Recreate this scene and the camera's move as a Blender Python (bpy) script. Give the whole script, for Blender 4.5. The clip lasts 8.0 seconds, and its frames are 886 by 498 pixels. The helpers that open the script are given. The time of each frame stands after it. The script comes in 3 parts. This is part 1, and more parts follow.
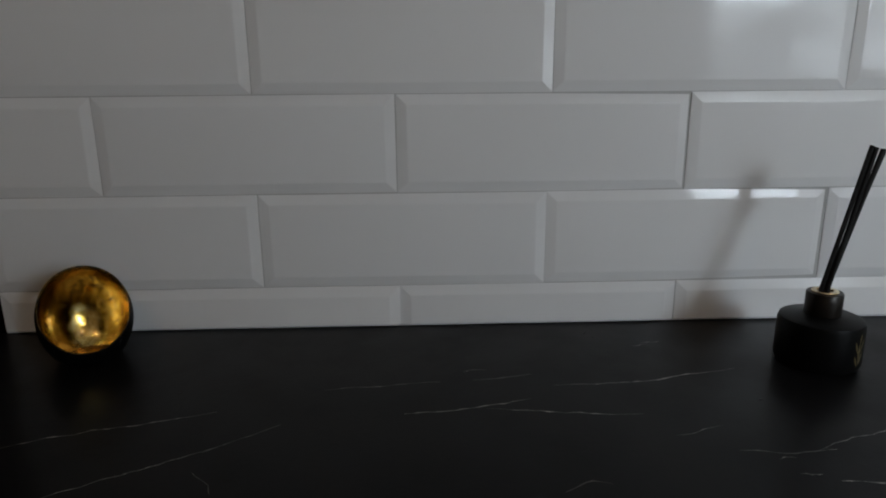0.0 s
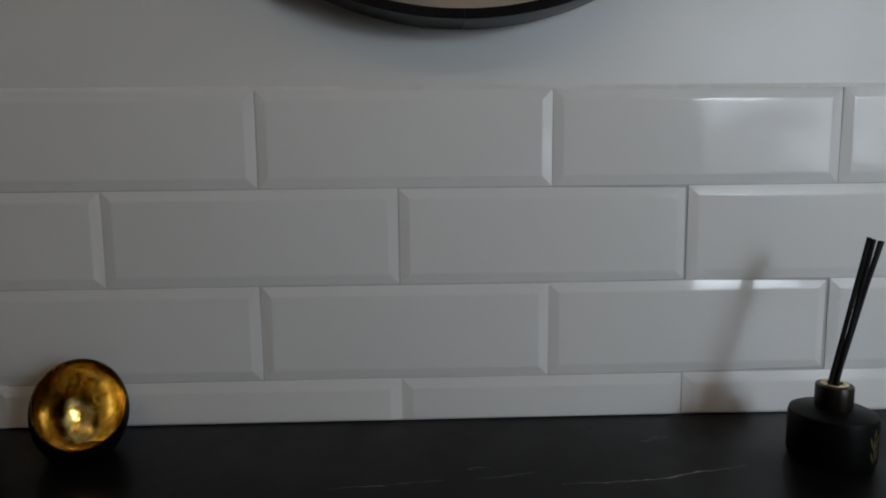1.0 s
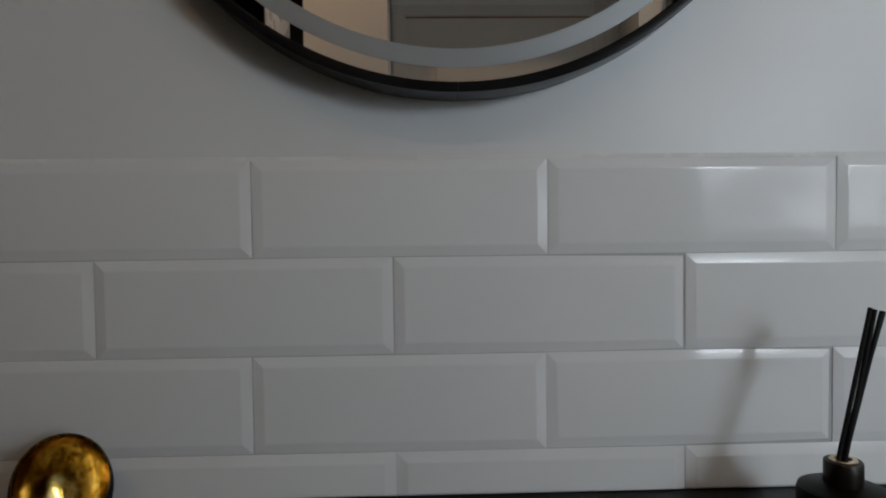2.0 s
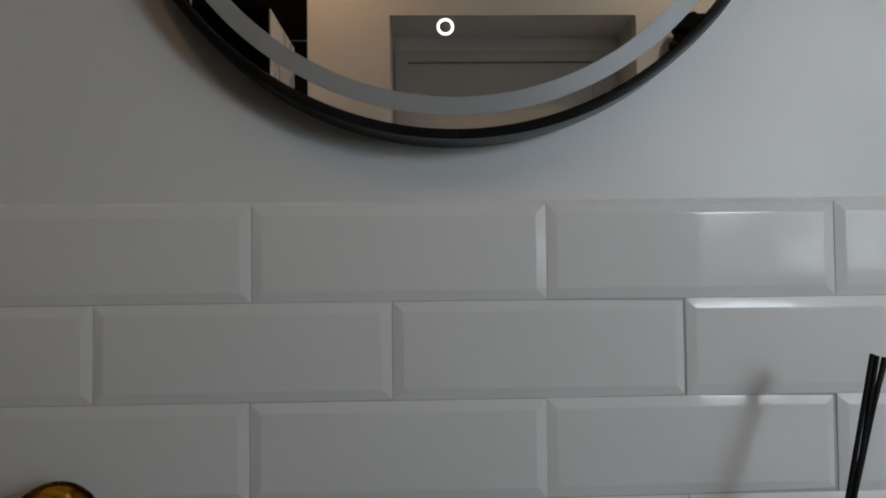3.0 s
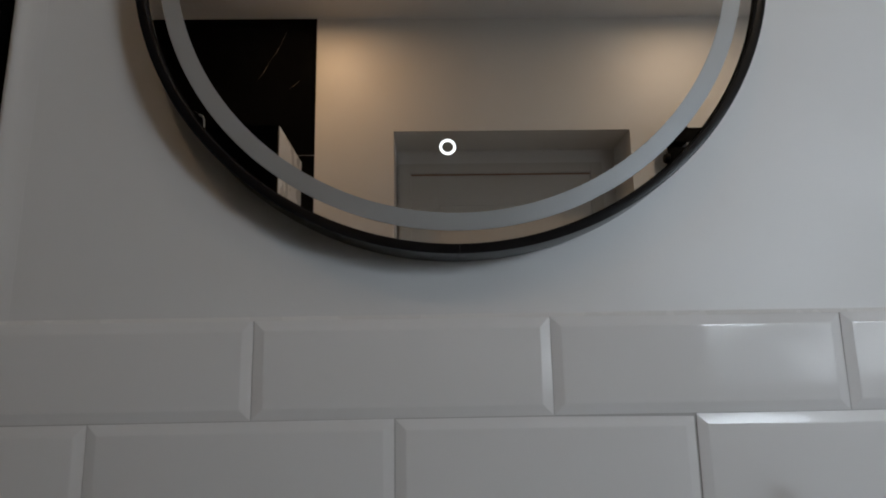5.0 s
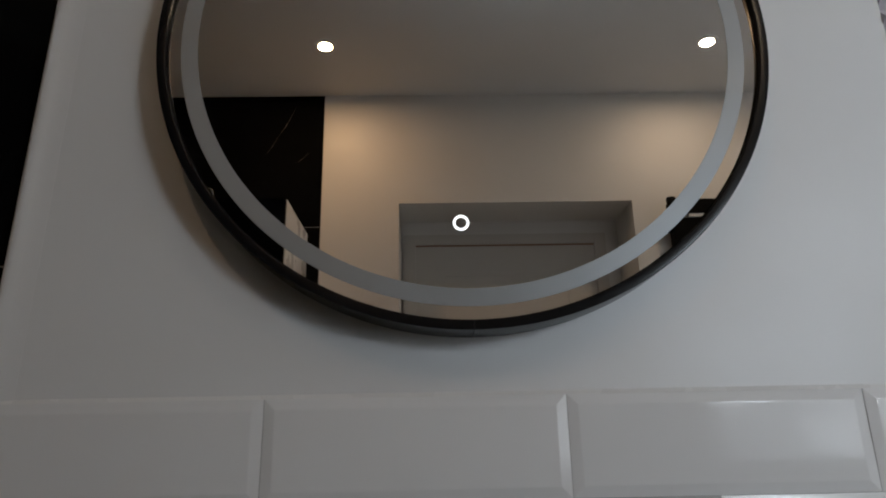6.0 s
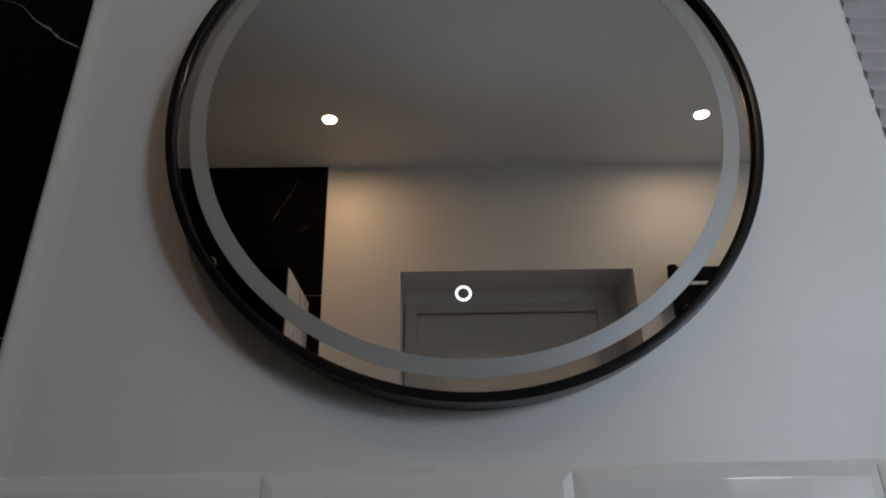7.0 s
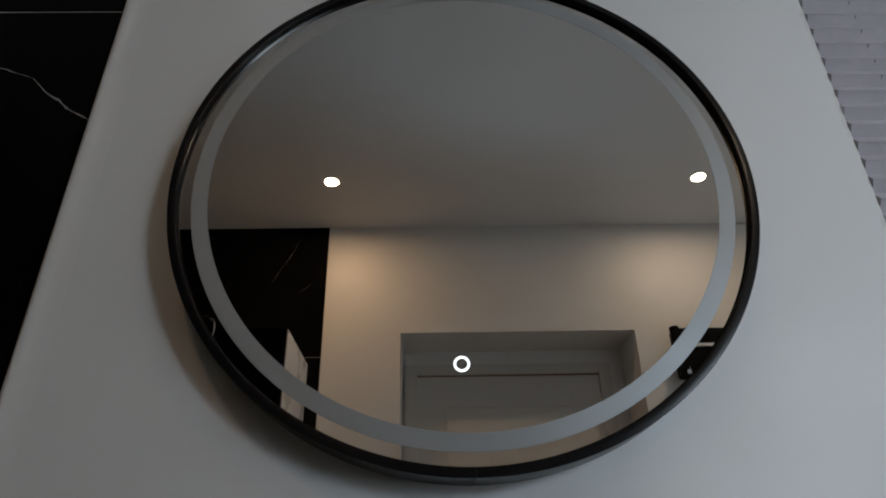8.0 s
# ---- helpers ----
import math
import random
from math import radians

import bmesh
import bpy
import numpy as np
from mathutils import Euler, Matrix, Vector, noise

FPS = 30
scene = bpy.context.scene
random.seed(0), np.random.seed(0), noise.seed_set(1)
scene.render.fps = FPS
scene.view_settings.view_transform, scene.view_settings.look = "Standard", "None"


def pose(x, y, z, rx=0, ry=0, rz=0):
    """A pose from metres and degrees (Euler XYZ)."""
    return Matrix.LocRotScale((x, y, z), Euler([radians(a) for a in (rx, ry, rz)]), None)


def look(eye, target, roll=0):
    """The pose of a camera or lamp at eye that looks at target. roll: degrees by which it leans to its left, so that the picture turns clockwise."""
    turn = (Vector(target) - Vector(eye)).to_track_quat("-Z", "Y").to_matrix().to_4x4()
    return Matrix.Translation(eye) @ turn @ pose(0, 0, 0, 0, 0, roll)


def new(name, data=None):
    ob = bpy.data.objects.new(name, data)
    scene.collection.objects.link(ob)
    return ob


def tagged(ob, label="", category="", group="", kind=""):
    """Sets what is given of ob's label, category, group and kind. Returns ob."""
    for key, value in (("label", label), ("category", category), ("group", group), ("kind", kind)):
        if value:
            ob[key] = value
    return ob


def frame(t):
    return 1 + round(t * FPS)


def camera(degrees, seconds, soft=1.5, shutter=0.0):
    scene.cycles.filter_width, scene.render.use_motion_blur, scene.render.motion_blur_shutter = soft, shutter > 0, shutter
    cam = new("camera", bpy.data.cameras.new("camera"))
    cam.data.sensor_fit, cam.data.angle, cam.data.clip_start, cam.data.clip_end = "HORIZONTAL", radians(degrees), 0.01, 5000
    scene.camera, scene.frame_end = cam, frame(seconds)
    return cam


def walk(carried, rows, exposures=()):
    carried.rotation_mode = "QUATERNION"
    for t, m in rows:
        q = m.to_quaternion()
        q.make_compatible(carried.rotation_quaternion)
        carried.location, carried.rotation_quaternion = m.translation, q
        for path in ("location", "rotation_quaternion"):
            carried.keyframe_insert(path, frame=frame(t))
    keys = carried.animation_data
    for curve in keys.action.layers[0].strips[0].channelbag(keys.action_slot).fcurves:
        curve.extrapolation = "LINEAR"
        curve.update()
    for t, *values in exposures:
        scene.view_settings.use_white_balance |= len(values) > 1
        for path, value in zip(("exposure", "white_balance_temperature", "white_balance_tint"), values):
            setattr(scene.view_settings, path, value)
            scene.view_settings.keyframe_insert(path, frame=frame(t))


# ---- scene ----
cam = camera(68.5, 8.0, soft=1.9)
PATH = [
    (0, (0.168, -0.668, 1.166), (0.227, 1.265, 0.658), -0.5),
    (0.5, (0.165, -0.674, 1.16), (0.227, 1.287, 0.771), -0.6),
    (1, (0.166, -0.668, 1.17), (0.228, 1.316, 0.926), -0.6),
    (1.5, (0.17, -0.661, 1.177), (0.23, 1.333, 1.034), -0.7),
    (3, (0.177, -0.663, 1.186), (0.228, 1.336, 1.24), -0.7),
    (3.5, (0.177, -0.661, 1.186), (0.228, 1.335, 1.305), -0.8),
    (4, (0.178, -0.663, 1.189), (0.228, 1.327, 1.381), -0.8),
    (4.5, (0.179, -0.663, 1.191), (0.228, 1.317, 1.469), -0.9),
    (6, (0.165, -0.662, 1.2), (0.208, 1.25, 1.785), -1.2),
    (6.5, (0.162, -0.66, 1.202), (0.204, 1.22, 1.881), -1.2),
    (7, (0.164, -0.663, 1.203), (0.206, 1.179, 1.983), -1.3),
    (7.5, (0.165, -0.666, 1.211), (0.205, 1.134, 2.081), -1.3),
    (8, (0.167, -0.669, 1.213), (0.208, 1.095, 2.154), -1.3),
]
# the camera's own white balance drifts a little warmer on the way up and then back, and its exposure falls a little
BALANCE = [(0, 0.0, 6600, 10), (1.5, 0.0, 6600, 10), (3, 0.0, 6680, 10), (4.5, 0.0, 6640, 11), (6.5, -0.06, 6740, 12), (7, -0.08, 6480, 10), (8, -0.09, 6440, 10)]
walk(cam, [(t, look(eye, target, roll)) for t, eye, target, roll in PATH], BALANCE)

# ---------------------------------------------------------------- world and lights
world = bpy.data.worlds.new("world")
scene.world = world
world.use_nodes = True
wnt = world.node_tree
sky = wnt.nodes.new("ShaderNodeTexSky")
sky.sky_type, sky.sun_disc = "NISHITA", False
sky.sun_elevation, sky.sun_rotation = radians(18), radians(150)
wnt.nodes["Background"].inputs["Strength"].default_value = 0.05
wnt.links.new(sky.outputs[0], wnt.nodes["Background"].inputs["Color"])

CEIL = 2.757          # ceiling height
BACK = -2.08          # face of the wall opposite the mirror
TOP = 0.905           # countertop


def area_lamp(name, m, sx, sy, watts, colour, spread):
    data = bpy.data.lights.new(name, "AREA")
    data.shape, data.size, data.size_y, data.energy, data.color = "RECTANGLE", sx, sy, watts, colour
    data.spread = radians(spread)
    ob = new(name, data)
    ob.matrix_world = m
    return ob


def disc_lamp(name, place, watts, colour, spread):
    data = bpy.data.lights.new(name, "AREA")
    data.shape, data.size, data.energy, data.color, data.spread = "DISK", 0.054, watts, colour, radians(spread)
    ob = new(name, data)
    ob.matrix_world = look(place, (place[0], place[1], 0))
    return ob


# skylight in the upper part of the opening of the window in the back wall
area_lamp("window_daylight", look((1.89, BACK - 0.66, 1.87), (1.89, 0, 1.62)), 0.66, 0.46, 18.0, (0.755, 0.885, 1.0), 170)
# added fill lamp outside, aimed up through the same window to cool the ceiling
area_lamp("ceiling_fill", look((2.60, BACK - 0.67, 0.85), (-0.70, -1.05, CEIL)), 0.5, 0.3, 1.7, (0.66, 0.85, 1.0), 46)
LAMP_A, LAMP_B = (-0.24, BACK + 0.39, CEIL), (1.305, BACK + 0.40, CEIL)
disc_lamp("downlight_beam", (LAMP_A[0], LAMP_A[1], CEIL - 0.006), 2.7, (1.0, 0.66, 0.37), 174)
disc_lamp("downlight_beam", (LAMP_B[0], LAMP_B[1], CEIL - 0.006), 2.4, (1.0, 0.77, 0.53), 174)


# ---------------------------------------------------------------- materials
def material(name, colour, rough=0.5, metal=0.0, coat=0.0, ior=1.5, gloss=0.5):
    mat = bpy.data.materials.new(name)
    mat.use_nodes = True
    b = mat.node_tree.nodes["Principled BSDF"]
    b.inputs["Base Color"].default_value = (*colour, 1)
    b.inputs["Roughness"].default_value = rough
    b.inputs["Metallic"].default_value = metal
    b.inputs["Coat Weight"].default_value = coat
    b.inputs["IOR"].default_value = ior
    b.inputs["Specular IOR Level"].default_value = gloss
    return mat


def node(mat, kind, **sets):
    n = mat.node_tree.nodes.new(kind)
    for key, value in sets.items():
        n.inputs[key.replace("_", " ")].default_value = value
    return n


def coords(mat):
    return node(mat, "ShaderNodeTexCoord").outputs["Object"]


def noise_of(mat, scale, detail=4.0, rough=0.55, distortion=0.0):
    n = node(mat, "ShaderNodeTexNoise", Scale=scale, Detail=detail, Roughness=rough, Distortion=distortion)
    mat.node_tree.links.new(coords(mat), n.inputs["Vector"])
    return n.outputs["Fac"]


def ramp(mat, source, stops):
    r = node(mat, "ShaderNodeValToRGB")
    e = r.color_ramp.elements
    while len(e) < len(stops):
        e.new(0.5)
    for el, (at, c) in zip(e, stops):
        el.position, el.color = at, (*c, 1) if len(c) == 3 else c
    mat.node_tree.links.new(source, r.inputs["Fac"])
    return r.outputs["Color"]


def into(mat, source, socket):
    mat.node_tree.links.new(source, mat.node_tree.nodes["Principled BSDF"].inputs[socket])


def bump(mat, source, strength, distance):
    b = node(mat, "ShaderNodeBump", Strength=strength, Distance=distance)
    mat.node_tree.links.new(source, b.inputs["Height"])
    into(mat, b.outputs["Normal"], "Normal")


def grey(v):
    return (v, v, v)


def paint(name, colour, rough=0.55, relief=0.0006, scale=60):
    mat = material(name, colour, rough)
    c = [tuple(k * f for k in colour) for f in (0.955, 1.0)]
    into(mat, ramp(mat, noise_of(mat, 1.8, 6), [(0.3, c[0]), (0.7, c[1])]), "Base Color")
    into(mat, ramp(mat, noise_of(mat, 9, 4), [(0.3, grey(rough - 0.06)), (0.7, grey(rough + 0.06))]), "Roughness")
    bump(mat, noise_of(mat, scale, 6, 0.65), 0.35, relief)
    return mat


WALL = paint("white_wall_paint", (0.79, 0.797, 0.80), 0.42)
# white wall paint again, with the downlights' warm cast put into its colour
LAMP_TINT_WALL = paint("lamp_tinted_wall_paint", (0.80, 0.775, 0.735), 0.5)
CEILING = paint("white_ceiling_paint", (0.80, 0.79, 0.78), 0.7)
FLOOR = paint("beige_floor_tile", (0.40, 0.36, 0.305), 0.4)
DOOR = paint("white_door_lacquer", (0.68, 0.64, 0.58), 0.5, 0.0002)
GROUT = paint("pale_grout", (0.52, 0.52, 0.52), 0.8, 0.0008, 300)
BEAD = paint("rough_white_plaster", (0.85, 0.81, 0.78), 0.6, 0.0012, 90)
PLASTIC = paint("white_trim_plastic", (0.80, 0.80, 0.79), 0.28, 0.0001)


def glazed_tile():
    mat = material("white_tile_glaze", (0.80, 0.805, 0.81), 0.12, gloss=0.24)
    info = node(mat, "ShaderNodeObjectInfo")
    into(mat, ramp(mat, info.outputs["Random"], [(0.0, (0.775, 0.782, 0.79)), (1.0, (0.815, 0.815, 0.815))]), "Base Color")
    into(mat, ramp(mat, noise_of(mat, 25, 5), [(0.35, grey(0.05)), (0.75, grey(0.10))]), "Roughness")
    bump(mat, noise_of(mat, 26, 3, 0.45), 0.14, 0.0014)
    return mat


TILE = glazed_tile()


def black_stone(name, rough, gloss):
    mat = material(name, (0.012, 0.012, 0.013), rough, gloss=gloss)
    into(mat, ramp(mat, noise_of(mat, 5, 8, 0.65), [(0.25, (0.0022, 0.0022, 0.0025)), (0.75, (0.006, 0.006, 0.0065))]), "Base Color")
    into(mat, ramp(mat, noise_of(mat, 14, 6), [(0.3, grey(rough * 0.8)), (0.7, grey(rough * 1.25))]), "Roughness")
    bump(mat, noise_of(mat, 180, 5, 0.6), 0.15, 0.0004)
    return mat


COUNTER = black_stone("black_marble_laminate", 0.34, 0.13)
BLACK_TILE = black_stone("black_marble_tile", 0.10, 0.11)


def vein_material():
    mat = material("pale_marble_vein", (0.25, 0.24, 0.23), 0.32)
    into(mat, ramp(mat, noise_of(mat, 85, 5, 0.7), [(0.38, (0.014, 0.014, 0.015)), (0.50, (0.12, 0.112, 0.105)), (0.66, (0.48, 0.445, 0.41))]), "Base Color")
    return mat


VEIN = vein_material()
TILE_VEIN = material("white_marble_vein", (0.4, 0.4, 0.4), 0.2)
into(TILE_VEIN, ramp(TILE_VEIN, noise_of(TILE_VEIN, 30, 5, 0.7), [(0.30, (0.05, 0.05, 0.05)), (0.5, (0.28, 0.27, 0.26)), (0.66, (0.55, 0.53, 0.51))]), "Base Color")
MIRROR = material("mirror_silver", (0.72, 0.70, 0.675), 0.0, 1.0)
FROST = paint("frosted_mirror_band", (0.338, 0.364, 0.380), 0.42, 0.0001, 900)
FROST.node_tree.nodes["Principled BSDF"].inputs["Metallic"].default_value = 0.38
RIM = material("black_satin_metal", (0.006, 0.006, 0.007), 0.22, gloss=0.18)
into(RIM, ramp(RIM, noise_of(RIM, 12, 4), [(0.3, grey(0.20)), (0.7, grey(0.24))]), "Roughness")
CERAMIC = material("black_matte_ceramic", (0.004, 0.004, 0.004), 0.5, gloss=0.06)
bump(CERAMIC, noise_of(CERAMIC, 220, 5, 0.6), 0.4, 0.0006)


def gold_leaf():
    mat = material("gold_leaf", (0.80, 0.46, 0.09), 0.25, 1.0, coat=1.0)
    b = mat.node_tree.nodes["Principled BSDF"]
    b.inputs["Coat Roughness"].default_value, b.inputs["Coat IOR"].default_value = 0.03, 1.6
    into(mat, ramp(mat, noise_of(mat, 60, 6, 0.7, 0.6), [(0.36, (0.24, 0.13, 0.016)), (0.48, (0.64, 0.40, 0.065)), (0.66, (1.0, 0.80, 0.34))]), "Base Color")
    into(mat, ramp(mat, noise_of(mat, 90, 5, 0.7), [(0.35, grey(0.05)), (0.7, grey(0.20))]), "Roughness")
    bump(mat, noise_of(mat, 200, 5, 0.75, 0.3), 0.12, 0.0024)
    return mat


GOLD = gold_leaf()
WORN_EDGE = material("worn_gilt_edge", (0.3, 0.2, 0.05), 0.3, 0.8)
into(WORN_EDGE, ramp(WORN_EDGE, noise_of(WORN_EDGE, 320, 4, 0.7), [(0.52, (0.010, 0.008, 0.005)), (0.62, (0.20, 0.11, 0.02)), (0.72, (0.9, 0.7, 0.35))]), "Base Color")
GLASS_BLACK = material("black_coated_glass", (0.003, 0.003, 0.003), 0.42, gloss=0.11)
bump(GLASS_BLACK, noise_of(GLASS_BLACK, 120, 4), 0.15, 0.0004)
CAP = material("dark_bronze_cap", (0.018, 0.014, 0.011), 0.34, 0.5)
BRASS = material("pale_brass", (0.75, 0.62, 0.40), 0.25, 1.0)
PRINT = material("gold_print", (0.24, 0.19, 0.09), 0.4, 0.7)
REED = material("black_reed", (0.006, 0.0055, 0.0055), 0.6, gloss=0.2)
bump(REED, noise_of(REED, 260, 4), 0.5, 0.0006)
BLACK = material("black_powder_coat", (0.010, 0.010, 0.011), 0.38, gloss=0.22)
bump(BLACK, noise_of(BLACK, 200, 4), 0.2, 0.0004)
MATT_BLACK = material("matt_black_plastic", (0.005, 0.005, 0.005), 0.5, gloss=0.08)
bump(MATT_BLACK, noise_of(MATT_BLACK, 220, 4), 0.2, 0.0003)
DARK_METAL = material("polished_black_metal", (0.10, 0.10, 0.10), 0.16, 1.0)
CHROME = material("dark_chrome", (0.55, 0.55, 0.56), 0.12, 1.0)


def emitter(name, colour, strength):
    mat = material(name, (0.8, 0.8, 0.8), 0.4)
    b = mat.node_tree.nodes["Principled BSDF"]
    b.inputs["Emission Color"].default_value = (*colour, 1)
    b.inputs["Emission Strength"].default_value = strength
    return mat


BULB_A, BULB_B = emitter("warm_bulb", (1.0, 0.80, 0.55), 14), emitter("pale_bulb", (1.0, 0.90, 0.76), 14)
TOUCH = emitter("touch_light", (0.90, 0.96, 1.0), 1.5)


def fabric():
    mat = material("pale_lilac_blind_fabric", (0.44, 0.425, 0.465), 0.8)
    into(mat, ramp(mat, noise_of(mat, 30, 5), [(0.3, (0.42, 0.405, 0.445)), (0.7, (0.48, 0.46, 0.50))]), "Base Color")
    bump(mat, noise_of(mat, 700, 3), 0.3, 0.0003)
    return mat


BLIND = fabric()
CORD = material("grey_cord", (0.13, 0.12, 0.13), 0.8)
SEAL = material("brown_door_seal", (0.34, 0.18, 0.10), 0.6)
GLASS = material("window_glass", (1, 1, 1), 0.0)
GLASS.node_tree.nodes["Principled BSDF"].inputs["Transmission Weight"].default_value = 1.0


# ---------------------------------------------------------------- mesh helpers
def link(name, bm, mat, parent=None, label="", smooth=False):
    me = bpy.data.meshes.new(name)
    bmesh.ops.recalc_face_normals(bm, faces=bm.faces)
    bm.to_mesh(me)
    bm.free()
    if smooth:
        for p in me.polygons:
            p.use_smooth = True
        me.set_sharp_from_angle(angle=radians(35))
    me.materials.append(mat)
    ob = new(name, me)
    if parent is not None:
        ob.parent = parent
    if label:
        ob["label"] = label
    return ob


def part(name, bm, mat, parent, label="", smooth=False):
    return link(name, bm, mat, parent, label, smooth)


def thing(name, place, label, category, group="", kind="", turn=0.0):
    ob = new(name)
    ob.matrix_world = pose(*place, 0, 0, turn)
    return tagged(ob, label, category, group, kind)


def add_box(bm, lo, hi, bevel=0.0, segments=2):
    vs = [bm.verts.new((x, y, z)) for x in (lo[0], hi[0]) for y in (lo[1], hi[1]) for z in (lo[2], hi[2])]
    fs = [bm.faces.new([vs[i] for i in f]) for f in ((0, 1, 3, 2), (4, 6, 7, 5), (0, 4, 5, 1), (2, 3, 7, 6), (0, 2, 6, 4), (1, 5, 7, 3))]
    if bevel:
        edges = {e for f in fs for e in f.edges}
        bmesh.ops.bevel(bm, geom=list(edges), offset=bevel, segments=segments, affect="EDGES")
    return bm


def box(lo, hi, bevel=0.0, segments=2):
    return add_box(bmesh.new(), lo, hi, bevel, segments)


def lathe(profile, steps=64, close=False):
    """Turns a profile of (radius, height) about z; a radius of 0 closes the end."""
    bm = bmesh.new()
    rings = []
    for r, z in profile:
        if r <= 1e-6:
            rings.append([bm.verts.new((0, 0, z))])
        else:
            rings.append([bm.verts.new((r * math.cos(2 * math.pi * k / steps), r * math.sin(2 * math.pi * k / steps), z)) for k in range(steps)])
    pairs = list(zip(rings, rings[1:])) + ([(rings[-1], rings[0])] if close else [])
    for a, b in pairs:
        for k in range(steps):
            n = (k + 1) % steps
            q = [a[k % len(a)], a[n % len(a)], b[n % len(b)], b[k % len(b)]]
            q = [v for i, v in enumerate(q) if v not in q[:i]]
            if len(q) > 2:
                bm.faces.new(q)
    return bm


def tube(points, radius, steps=10):
    """A closed round tube through the points."""
    bm = bmesh.new()
    pts = [Vector(p) for p in points]
    rings = []
    for i, p in enumerate(pts):
        d = (pts[min(i + 1, len(pts) - 1)] - pts[max(i - 1, 0)]).normalized()
        u = d.cross(Vector((0.31, 0.27, 0.91))).normalized()
        w = d.cross(u)
        rings.append([bm.verts.new(p + radius * (math.cos(a) * u + math.sin(a) * w)) for a in [2 * math.pi * k / steps for k in range(steps)]])
    for a, b in zip(rings, rings[1:]):
        for k in range(steps):
            bm.faces.new((a[k], a[(k + 1) % steps], b[(k + 1) % steps], b[k]))
    bm.faces.new(rings[0][::-1])
    bm.faces.new(rings[-1])
    return bm


def facing(bm):
    """Turns what was made round z so that its top looks along -y."""
    bmesh.ops.rotate(bm, verts=bm.verts, cent=(0, 0, 0), matrix=Matrix.Rotation(radians(90), 3, "X"))
    return bm


def wall_panel(name, x0, x1, z0, z1, y0, y1, openings, mat, label):
    """An upright wall along x with openings (x0, x1, z0, z1) cut through."""
    xs = sorted({x0, x1, *[v for o in openings for v in o[:2]]})
    zs = sorted({z0, z1, *[v for o in openings for v in o[2:]]})
    bm = bmesh.new()
    for a, b in zip(xs, xs[1:]):
        for c, d in zip(zs, zs[1:]):
            mx, mz = (a + b) / 2, (c + d) / 2
            if not any(o[0] < mx < o[1] and o[2] < mz < o[3] for o in openings):
                add_box(bm, (a, y0, c), (b, y1, d))
    bmesh.ops.remove_doubles(bm, verts=bm.verts, dist=1e-5)
    return tagged(link(name, bm, mat), label, "wall", kind="structure")


# ---------------------------------------------------------------- structure
EDGE = -0.275         # where the white wall ends
LEFT, RIGHT = -1.45, 2.30
WIN = (0.713, 1.62, 1.34, 2.234)
wall_n = wall_panel("wall_north", EDGE + 0.0120, RIGHT, 0, CEIL, 0.0025, 0.26, [WIN], WALL, "white painted wall above bevelled tiles")
wall_nb = tagged(link("wall_north_shower", box((LEFT, 0.0312, 0), (EDGE + 0.0119, 0.26, CEIL)), GROUT), "wall behind black marble tiles", "wall", kind="structure")
NICHE = (0.036, 1.060, 0.0, 2.225)
WIN2 = (1.345, 2.25, 1.10, 2.06)
wall_s = wall_panel("wall_south", -0.30, RIGHT, 0, CEIL, BACK - 0.26, BACK, [NICHE, WIN2], LAMP_TINT_WALL, "white painted wall, lamp warmth in its colour, with a deep door recess")
wall_sb = tagged(link("wall_south_shower", box((LEFT, BACK - 0.26, 0), (-0.3001, BACK + 0.0008, CEIL)), GROUT), "wall behind black marble tiles", "wall", kind="structure")
tagged(link("wall_recess", box((-0.1, BACK - 0.36, 0), (1.2, BACK - 0.262, 2.45)), LAMP_TINT_WALL), "white wall at the back of the door recess", "wall", kind="structure")
tagged(link("wall_west", box((LEFT - 0.2, BACK - 0.26, 0), (LEFT, 0.26, CEIL)), BLACK_TILE), "black marble wall of the shower", "wall", kind="structure")
tagged(link("wall_east", box((RIGHT, BACK - 0.26, 0), (RIGHT + 0.2, 0.26, CEIL)), WALL), "plain white painted wall", "wall", kind="structure")
tagged(link("floor", box((LEFT - 0.2, BACK - 0.4, -0.1), (RIGHT + 0.2, 0.26, 0)), FLOOR), "beige tiled bathroom floor", "floor", kind="structure")
tagged(link("ceiling", box((LEFT - 0.2, BACK - 0.4, CEIL), (RIGHT + 0.2, 0.26, CEIL + 0.15)), CEILING), "plain white ceiling with recessed lights", "ceiling", kind="structure")


def corner_trim():
    """A rounded bead down the free end of the white wall, a hair out of plumb as it stands."""
    bm = bmesh.new()
    r, prof = 0.0095, []
    for k in range(9):
        a = radians(90 * k / 8)
        prof.append((r - r * math.cos(a), -0.0012 + r - r * math.sin(a)))
    prof = [(0, 0.041)] + prof + [(0.013, -0.0010), (0.018, 0.0003), (0.024, 0.0014), (0.031, 0.0021), (0.038, 0.0024), (0.038, 0.041)]
    lo = [bm.verts.new((EDGE - 0.010 + x, y, 1.2505)) for x, y in prof]
    hi = [bm.verts.new((EDGE + 0.017 + x, y, CEIL - 0.001)) for x, y in prof]
    for i in range(len(prof)):
        j = (i + 1) % len(prof)
        bm.faces.new((lo[i], lo[j], hi[j], hi[i]))
    bm.faces.new(lo), bm.faces.new(hi)
    tagged(link("trim_corner", bm, WALL, smooth=True), "white rounded corner bead on the wall's end", "trim", kind="structure")
    tagged(link("trim_tile_end", box((EDGE - 0.007, 0.0024, 0.0), (EDGE + 0.0118, 0.0311, 1.2500)), PLASTIC), "white end of the wall beside the tiles", "trim", kind="structure")


corner_trim()

